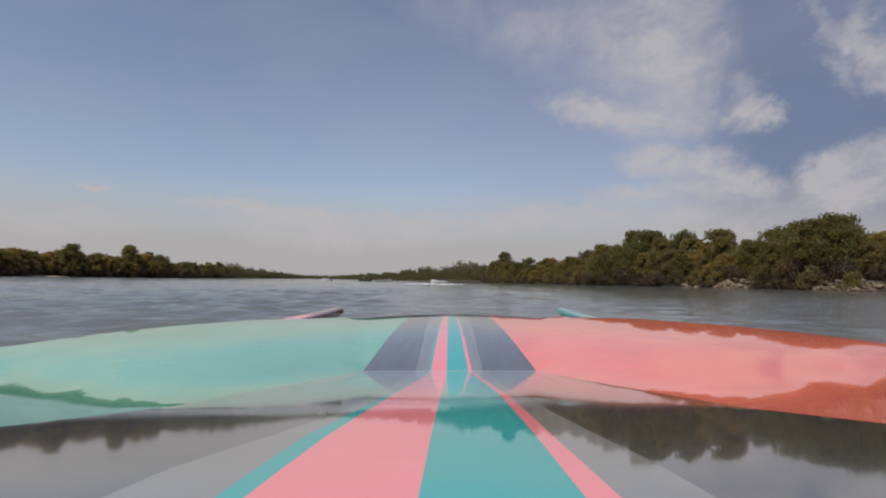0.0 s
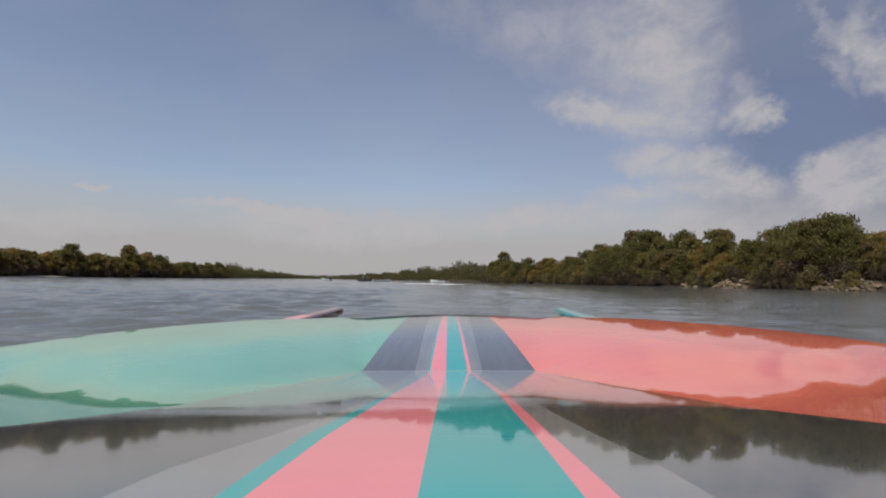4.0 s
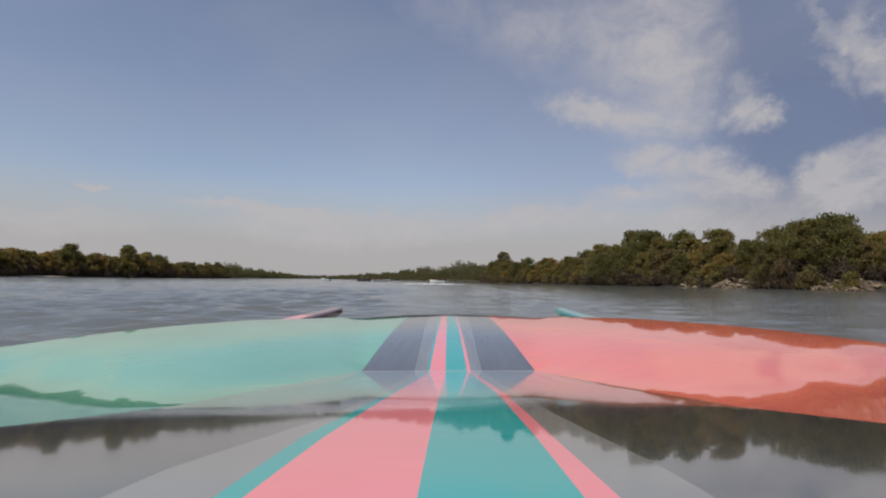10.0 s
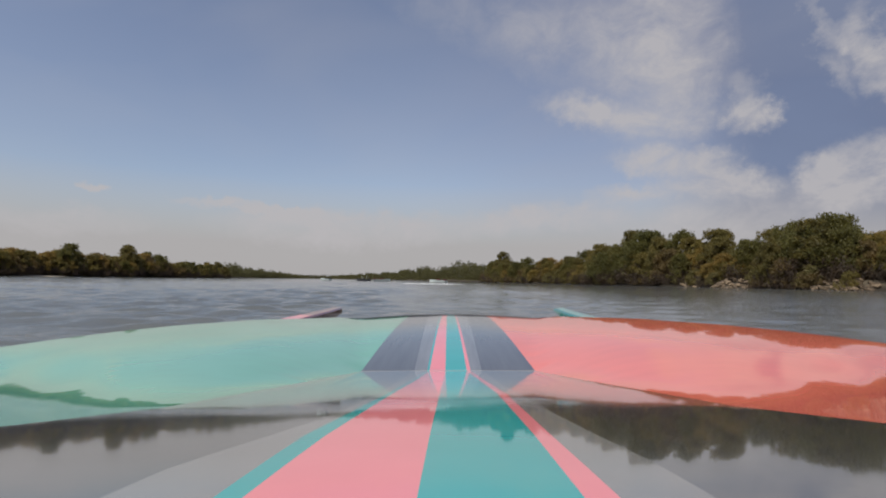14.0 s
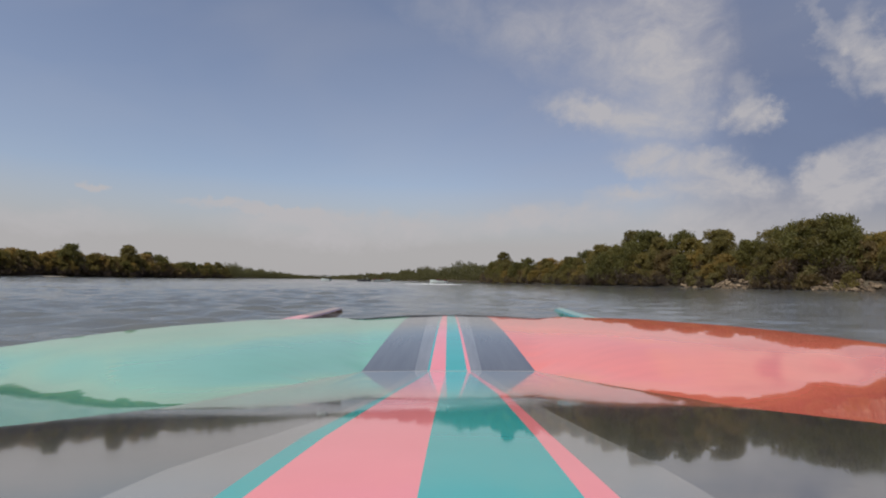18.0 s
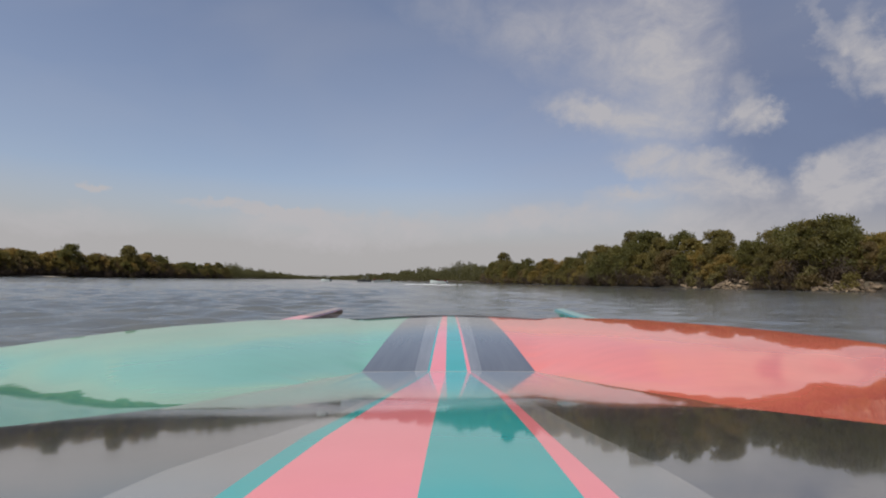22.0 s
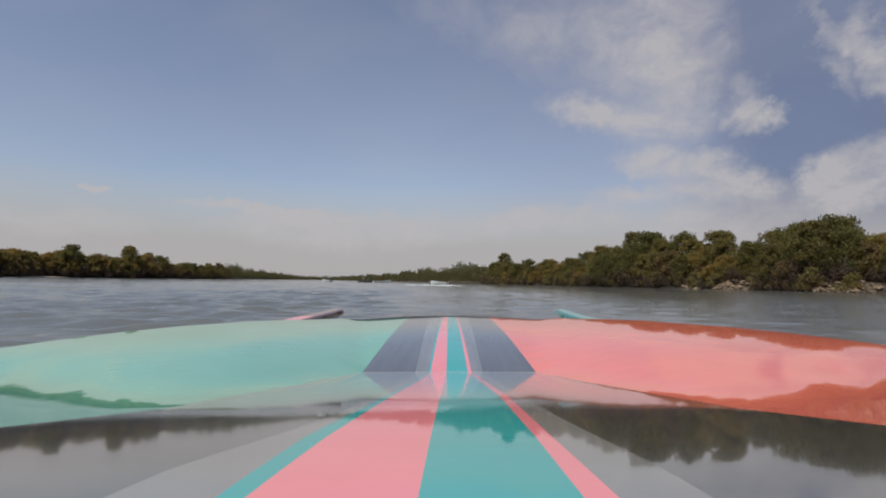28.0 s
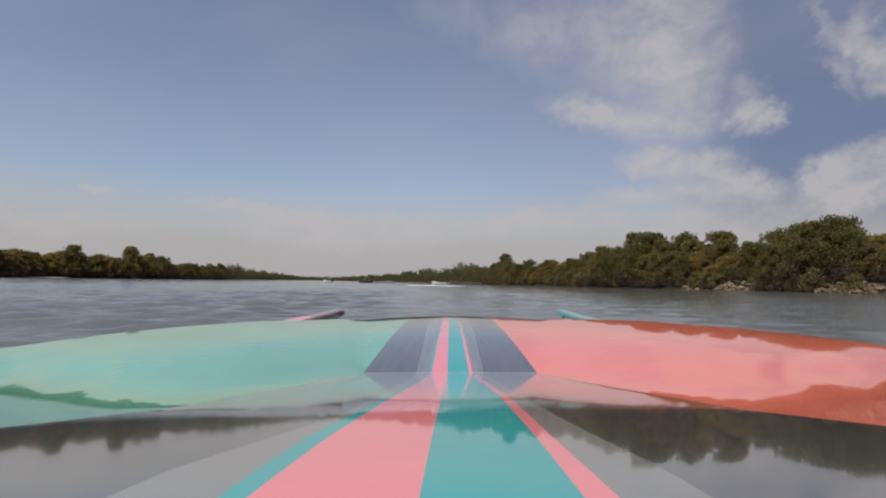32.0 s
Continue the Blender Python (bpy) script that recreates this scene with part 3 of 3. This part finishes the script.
def make_tree(seed, height, spread, low, leaf_mat, lobes, per, leaf, name="tree", label="", category="tree"):
    """A bushy riverside tree: forked stems, a crown of billowing lobes, and dead twigs underneath."""
    rng = np.random.default_rng(seed)
    root = new(name)
    tv, tf = [], []
    for s in range(rng.integers(2, 4)):
        a = rng.uniform(0, 6.28)
        lean = rng.uniform(0.1, 0.4) * spread
        pts, rad = [], []
        top = height * rng.uniform(0.55, 0.8)
        for i in range(7):
            t = i / 6
            pts.append((math.cos(a) * lean * t ** 1.3 + rng.normal() * 0.05, math.sin(a) * lean * t ** 1.3 + rng.normal() * 0.05, top * t - 0.4))
            rad.append(0.02 * height * (1 - t) ** 0.8 + 0.015)
        tube(tv, tf, pts, rad)
        for b in range(5):
            o = pts[2 + b % 4]
            a2 = rng.uniform(0, 6.28)
            ln = spread * rng.uniform(0.3, 0.75)
            lp = [(o[0] + math.cos(a2) * ln * t, o[1] + math.sin(a2) * ln * t, o[2] + height * 0.2 * t ** 0.8) for t in (0, 0.35, 0.7, 1)]
            tube(tv, tf, lp, [0.008 * height * (1 - 0.8 * t) for t in (0, 0.35, 0.7, 1)], 5)
    mesh_object("trunk", tv, tf, BARK, True, root, "grey branching trunk")
    centres, sizes = [], []
    for i in range(lobes):
        h = low + (1 - low) * (i + rng.uniform(0, 1)) / lobes          # the middle of this lobe, as a share of the height
        r = spread * rng.uniform(0.34, 0.52) * (1.1 - 0.35 * h)
        out = max(0.0, spread * math.sqrt(max(0.0, 1 - (1.02 * h) ** 2)) - 0.6 * r) * rng.uniform(0.55, 1.0)
        a = 2.4 * i + rng.uniform(-0.5, 0.5)
        cx, cy, cz = math.cos(a) * out, math.sin(a) * out, min(h * height, height - r * 0.85)
        for k in range(16):
            d = rng.normal(size=3)
            d /= np.linalg.norm(d)
            d[2] = abs(d[2]) if k % 4 else d[2]
            q = r * rng.uniform(0.55, 1.0)
            centres.append((cx + d[0] * q, cy + d[1] * q, max(0.3, cz + d[2] * q)))
            sizes.append(r * rng.uniform(0.26, 0.5))
    for i in range(4 if category == "tree" else 1):      # a few sprigs stand out of the outline
        a, q = rng.uniform(0, 6.28), spread * rng.uniform(0.1, 0.6)
        for k in range(3):
            centres.append((math.cos(a) * q, math.sin(a) * q, height * (0.84 + 0.06 * k) * rng.uniform(0.94, 1.04)))
            sizes.append(spread * (0.13 - 0.025 * k))
    v, f = leaves(rng, centres, sizes, per, leaf)
    mesh_object("crown", v, f, leaf_mat, False, root)
    if category == "tree":
        n = 44
        skirt = [(math.cos(a) * spread * q, math.sin(a) * spread * q, height * h) for a, q, h in zip(rng.uniform(0, 6.28, n), rng.uniform(0.5, 1.08, n), rng.uniform(0.02, 0.33, n))]
        v, f = leaves(rng, skirt, [spread * 0.22] * n, 34, leaf, 1.4)
        tagged(mesh_object("undergrowth", v, f, TWIG, False, root, "brown dead twigs under the crown"), kind="stuff")
    return tagged(root, label, category)


def line_normal(bank, y):
    d = float(bank(y + 4) - bank(y - 4)) / 8
    n = Vector((1, -d, 0)).normalized()
    return n


def plant_banks():
    rnd = random.Random(12)
    kinds = []
    specs = ((8.2, 3.4, 0.2, LEAF), (9.2, 3.9, 0.22, LEAF_GREEN), (7.0, 3.4, 0.18, LEAF_YELLOW), (10.4, 3.3, 0.26, LEAF), (6.4, 3.4, 0.14, LEAF), (8.8, 4.2, 0.2, LEAF_GREEN),
             (7.8, 2.8, 0.2, LEAF), (6.6, 3.2, 0.12, DRY))
    for i, (h, s, low, mat) in enumerate(specs):
        kinds.append(make_tree(40 + i, h, s, low, mat, 13, 32, 0.16, "tree", "half-dry brownish tree growing on the bank" if mat == DRY else "yellowing feathery tree growing on the bank" if mat == LEAF_YELLOW else "dense olive-green riverside tree growing on the bank"))
    shrubs = [make_tree(80 + i, 2.6 + 0.5 * i, 2.0, 0.04, (DRY, LEAF, REED)[i], 6, 16, 0.14, "shrub",
                        ("dry tan scrub on the bank", "low green shrub at the water's edge", "pale yellow-green reedy shrub")[i], "shrub") for i in range(3)]
    used = set()
    rocky = ((69, 81), (89, 100), (104, 112))

    def put(kind, x, y, z, s):
        m = pose(x, y, z, 0, 0, rnd.uniform(0, 360))
        if kind not in used:
            used.add(kind)
            ob = kind
            ob.matrix_world = m
        else:
            ob = copy_thing(kind, m)
        ob.scale = (s * rnd.uniform(1.05, 1.4), s * rnd.uniform(1.05, 1.4), s)
        return ob

    for side, bank, y0, y1, seed, scale, rows in ((1, bank_r, 34, 240, 1, 1.14, ((0.6, 2.6, 0.7), (2.0, 4.5, 0.66), (3.0, 5.5, 0.9), (7.0, 10.0, 1.04))),
                                                  (-1, bank_l, 150, 430, 5, 1.36, ((0.6, 2.4, 0.64), (1.5, 4.0, 0.84), (4.5, 8.0, 0.95)))):
        y = y0
        while y < y1:
            tall = 1 + 0.15 * math.sin(y * 0.055 + seed) + 0.1 * math.sin(y * 0.13 + seed * 3) + (0.04 if y < 84 and side > 0 else 0)
            if side < 0:
                tall *= float(np.interp(y, (150, 200, 240, 300, 430), (1.35, 1.3, 1.1, 0.92, 0.7)))
            if side > 0:
                tall -= 0.24 * math.exp(-((y - 96) / 7) ** 2)
                tall *= float(np.interp(y, (40, 72, 84, 100, 120, 170, 240), (1.0, 0.86, 0.87, 0.9, 0.9, 0.86, 0.68)))
            for d0, d1, f in rows:
                yy = y + rnd.uniform(-1.5, 1.5)
                d = rnd.uniform(d0, d1)
                if side > 0 and any(a < yy < b for a, b in rocky):      # the stones lie open, the trees stand behind them
                    if d < 2.8:
                        continue
                    d += 2.2
                n = line_normal(bank, yy)
                edge = float(bank(yy)) + wobble(yy, seed)
                put(rnd.choice(kinds + ([kinds[2], kinds[7]] if side > 0 else [kinds[0], kinds[2], kinds[2], kinds[4], kinds[7], kinds[7]])), edge + side * n.x * d, yy + side * n.y * d, bank_height(d) - 0.1, scale * f * tall * (rnd.uniform(0.95, 1.12) if y < 95 else rnd.uniform(0.86, 1.1)))["group"] = "trees along the river banks"
            for _ in range(2):
                yy = y + rnd.uniform(-2, 2)
                d = rnd.uniform(0.2, 1.6)
                if side > 0 and any(a < yy < b for a, b in rocky) and rnd.random() < 0.75:
                    continue
                edge = float(bank(yy)) + wobble(yy, seed)
                put(rnd.choice(shrubs), edge + side * d, yy, bank_height(d) - 0.1, rnd.uniform(0.5, 0.95))["group"] = "shrubs along the river banks"
            y += rnd.uniform(4.8, 5.8) if side < 0 else rnd.uniform(2.4, 3.2) if y < 95 else rnd.uniform(3.4, 4.8)

    rng = np.random.default_rng(9)
    cs = [(rng.uniform(-820, -380), 2900 + rng.normal() * 6, rng.uniform(2, 16)) for i in range(420)]
    v, f = leaves(rng, cs, [rng.uniform(4, 7) for c in cs], 14, 2.6)
    tagged(mesh_object("far_woods", v, f, LEAF_FAR), "distant woods where the river bends away", "woods", kind="stuff")
    for side, bank, y0, y1, seed, leaf, per in ((1, bank_r, 238, 520, 1, 0.3, 44), (1, bank_r, 515, 3600, 2, 0.75, 13), (-1, bank_l, 428, 700, 5, 0.3, 44),
                                                (-1, bank_l, 690, 3600, 6, 0.75, 13), (-1, bank_l, -60, 152, 7, 0.5, 22), (1, bank_r, -60, 36, 8, 0.4, 30)):
        rng = np.random.default_rng(seed)
        cs, ss = [], []
        y = y0
        while y < y1:
            for row in range(2):
                h = rng.uniform(0.8, 1.12) * (7.6 + 2.0 * math.sin(y * 0.045 + seed) + 1.3 * math.sin(y * 0.13 + 2 * seed)) * (1.2 if side < 0 else 1.0)
                d = rng.uniform(1.5, 5) + 5 * row
                x = float(bank(y)) + side * d
                for i in range(10):
                    cs.append((x + rng.normal() * 1.4, y + rng.normal() * 1.4, 1.0 + h * rng.uniform(0.0, 0.93)))
                    ss.append(rng.uniform(0.9, 1.6))
            y += rng.uniform(2.2, 4.4) * max(1, y / 500)
        v, f = leaves(rng, cs, ss, per, leaf, 0.2)
        tagged(mesh_object("far_woods", v, f, LEAF_FAR), "olive-green woods lining the river far off", "woods", kind="stuff")


# ---------------------------------------------------------------- riprap
def build_riprap():
    rnd = random.Random(7)
    shapes = []
    for i in range(6):
        bm = bmesh.new()
        bmesh.ops.create_icosphere(bm, subdivisions=1, radius=0.5)
        for v in bm.verts:
            v.co *= rnd.uniform(0.72, 1.2)
            v.co.z *= 0.62
        me = bpy.data.meshes.new("stone")
        bm.to_mesh(me)
        bm.free()
        me.materials.append(STONE)
        shapes.append(me)
    for y0, y1, count in ((70, 80, 110), (90, 99, 90), (104, 111, 60), (38, 50, 60)):
        pile = new("rock_revetment")
        tagged(pile, "tumbled tan riprap boulders at the water's edge", "rocks", group="riprap piles on the bank")
        mid = (y0 + y1) / 2
        pile.location = (float(bank_r(mid)) + wobble(mid, 1), mid, 0)
        for i in range(count):
            y = rnd.uniform(y0, y1)
            d = rnd.uniform(-0.5, 3.4) * (1 - 0.5 * abs(y - mid) / (y1 - y0) * 2)
            st = new("stone", rnd.choice(shapes))
            st.parent = pile
            s = rnd.uniform(0.45, 1.2)
            x = float(bank_r(y)) + wobble(y, 1) + d
            st.location = Vector((x, y, bank_height(d) + 0.12 + 0.25 * max(0, d) * rnd.random())) - pile.location
            st.rotation_euler = (rnd.uniform(-0.5, 0.5), rnd.uniform(-0.5, 0.5), rnd.uniform(0, 6.3))
            st.scale = (s, s * rnd.uniform(0.7, 1.2), s * rnd.uniform(0.7, 1.1))


# ---------------------------------------------------------------- boats far off
def far_boat(x, y, turn, length, hull_mat, trim_mat, canopy, label):
    boat = new("motorboat")
    boat.matrix_world = pose(x, y, 0.0, 0, 0, turn)
    tagged(boat, label, "boat", group="boats far up the river")
    verts, faces = [], []
    n = 12
    for i in range(n + 1):
        t = i / n
        w = length * 0.19 * (1 - max(0, t - 0.45) ** 2 / 0.31)
        zt = 0.62 + 0.35 * t ** 2
        u = (t - 0.5) * length
        verts += [(-w, u, zt), (-w * 0.82, u, 0.1), (-w * 0.3, u, -0.25), (w * 0.3, u, -0.25), (w * 0.82, u, 0.1), (w, u, zt), (w * 0.85, u, zt - 0.04), (-w * 0.85, u, zt - 0.04)]
    for i in range(n):
        faces += [(8 * i + j, 8 * i + (j + 1) % 8, 8 * i + 8 + (j + 1) % 8, 8 * i + 8 + j) for j in range(8)]
    faces += [tuple(range(8)), tuple(range(8 * n, 8 * n + 8))]
    mesh_object("hull", verts, faces, hull_mat, False, boat)

    def box(name, cx, cy, cz, sx, sy, sz, mat, label=""):
        bm = bmesh.new()
        bmesh.ops.create_cube(bm, size=1)
        bmesh.ops.scale(bm, vec=(sx, sy, sz), verts=bm.verts)
        bmesh.ops.bevel(bm, geom=bm.edges[:], offset=min(sx, sy, sz) * 0.25, segments=2, affect="EDGES")
        bmesh.ops.translate(bm, vec=(cx, cy, cz), verts=bm.verts)
        part(name, bm, mat, boat, label)
    box("console", 0, -0.05 * length, 0.85, 0.24 * length, 0.12 * length, 0.5, trim_mat)
    box("engine_cover", 0, -0.42 * length, 0.8, 0.2 * length, 0.12 * length, 0.5, trim_mat, "dark engine cover")
    if canopy:
        box("canopy", 0, -0.1 * length, 2.2, 0.34 * length, 0.42 * length, 0.12, trim_mat, "dark fabric sun canopy")
        for sx in (-1, 1):
            for sy in (-0.28, 0.08):
                box("canopy_post", sx * 0.16 * length, sy * length, 1.45, 0.05, 0.05, 1.45, HULLW, "thin metal post")
    else:
        box("windscreen", 0, 0.06 * length, 1.0, 0.26 * length, 0.03 * length, 0.35, trim_mat, "low tinted windscreen")



def build_far_boats():
    far_boat(-47, 212, 60, 5.0, HULLW, DARK_TRIM, True, "pale pontoon boat with a sun canopy")
    far_boat(-30, 200, 80, 5.2, DARK_TRIM, DARK_TRIM, True, "dark pontoon boat with a canopy on the river")
    far_boat(-22, 190, -75, 6.2, HULLW, MAROON, False, "white and maroon runabout floating on the river")
    far_boat(-1.5, 168, 70, 5.6, HULLW, MAROON, False, "white runabout with red seats near the bank")


def build_wake():
    """A low foaming crest left by the boats ahead."""
    rng = np.random.default_rng(3)
    m, nt, b = material("white foam", (0.75, 0.76, 0.76), 0.8)
    nt.links.new(ramp(nt, noise_node(nt, 5, 4), [(0.35, (0.55, 0.57, 0.57)), (0.6, (0.85, 0.86, 0.86))]), b.inputs["Base Color"])
    verts, faces = [], []
    n = 90
    for i in range(n):
        x = -7.0 + 10.5 * i / (n - 1)
        y = 93 + 0.9 * math.sin(x * 0.5) + rng.normal() * 0.1
        h = 0.075 * (0.35 + 0.65 * abs(math.sin(x * 0.9 + 1))) * math.sin(math.pi * i / (n - 1)) ** 0.4 + rng.uniform(0, 0.02)
        verts += [(x, y - 0.5, -0.08), (x, y - 0.15, h * 0.8), (x, y + 0.1, h), (x, y + 0.5, -0.08)]
    for i in range(n - 1):
        faces += [(4 * i + j, 4 * i + 4 + j, 4 * i + 5 + j, 4 * i + 1 + j) for j in range(3)]
    tagged(mesh_object("wake_foam", verts, faces, m, True), "thin white line of foam on the water", "foam", kind="stuff")


def build_sandbar():
    """A pale spit at the foot of the far bank."""
    m, nt, b = material("pale dry sand", (0.4, 0.34, 0.26), 0.95)
    nt.links.new(ramp(nt, noise_node(nt, 0.8, 5), [(0.35, (0.3, 0.25, 0.19)), (0.65, (0.44, 0.38, 0.3))]), b.inputs["Base Color"])
    x0, y0 = float(bank_l(215)) + wobble(215, 5), 215
    verts, faces = [], []
    for i in range(25):
        for j in range(9):
            u, v = i / 24 * 2 - 1, j / 8 * 2 - 1
            r = max(0, 1 - u * u) * max(0, 1 - v * v)
            verts.append((x0 + 1.0 + v * 3.4 + u * 1.2, y0 + u * 17, -0.25 + 0.75 * r ** 0.6 + 0.06 * noise.noise(Vector((u * 6, v * 4, 0)))))
    for i in range(24):
        faces += [(9 * i + j, 9 * i + 9 + j, 9 * i + 10 + j, 9 * i + 1 + j) for j in range(8)]
    tagged(mesh_object("sandbar", verts, faces, m, True), "pale sand spit at the foot of the bank", "sandbar", kind="structure")


build_ground()
build_water()
build_wake()
build_sandbar()
build_boat()
plant_banks()
build_riprap()
build_far_boats()
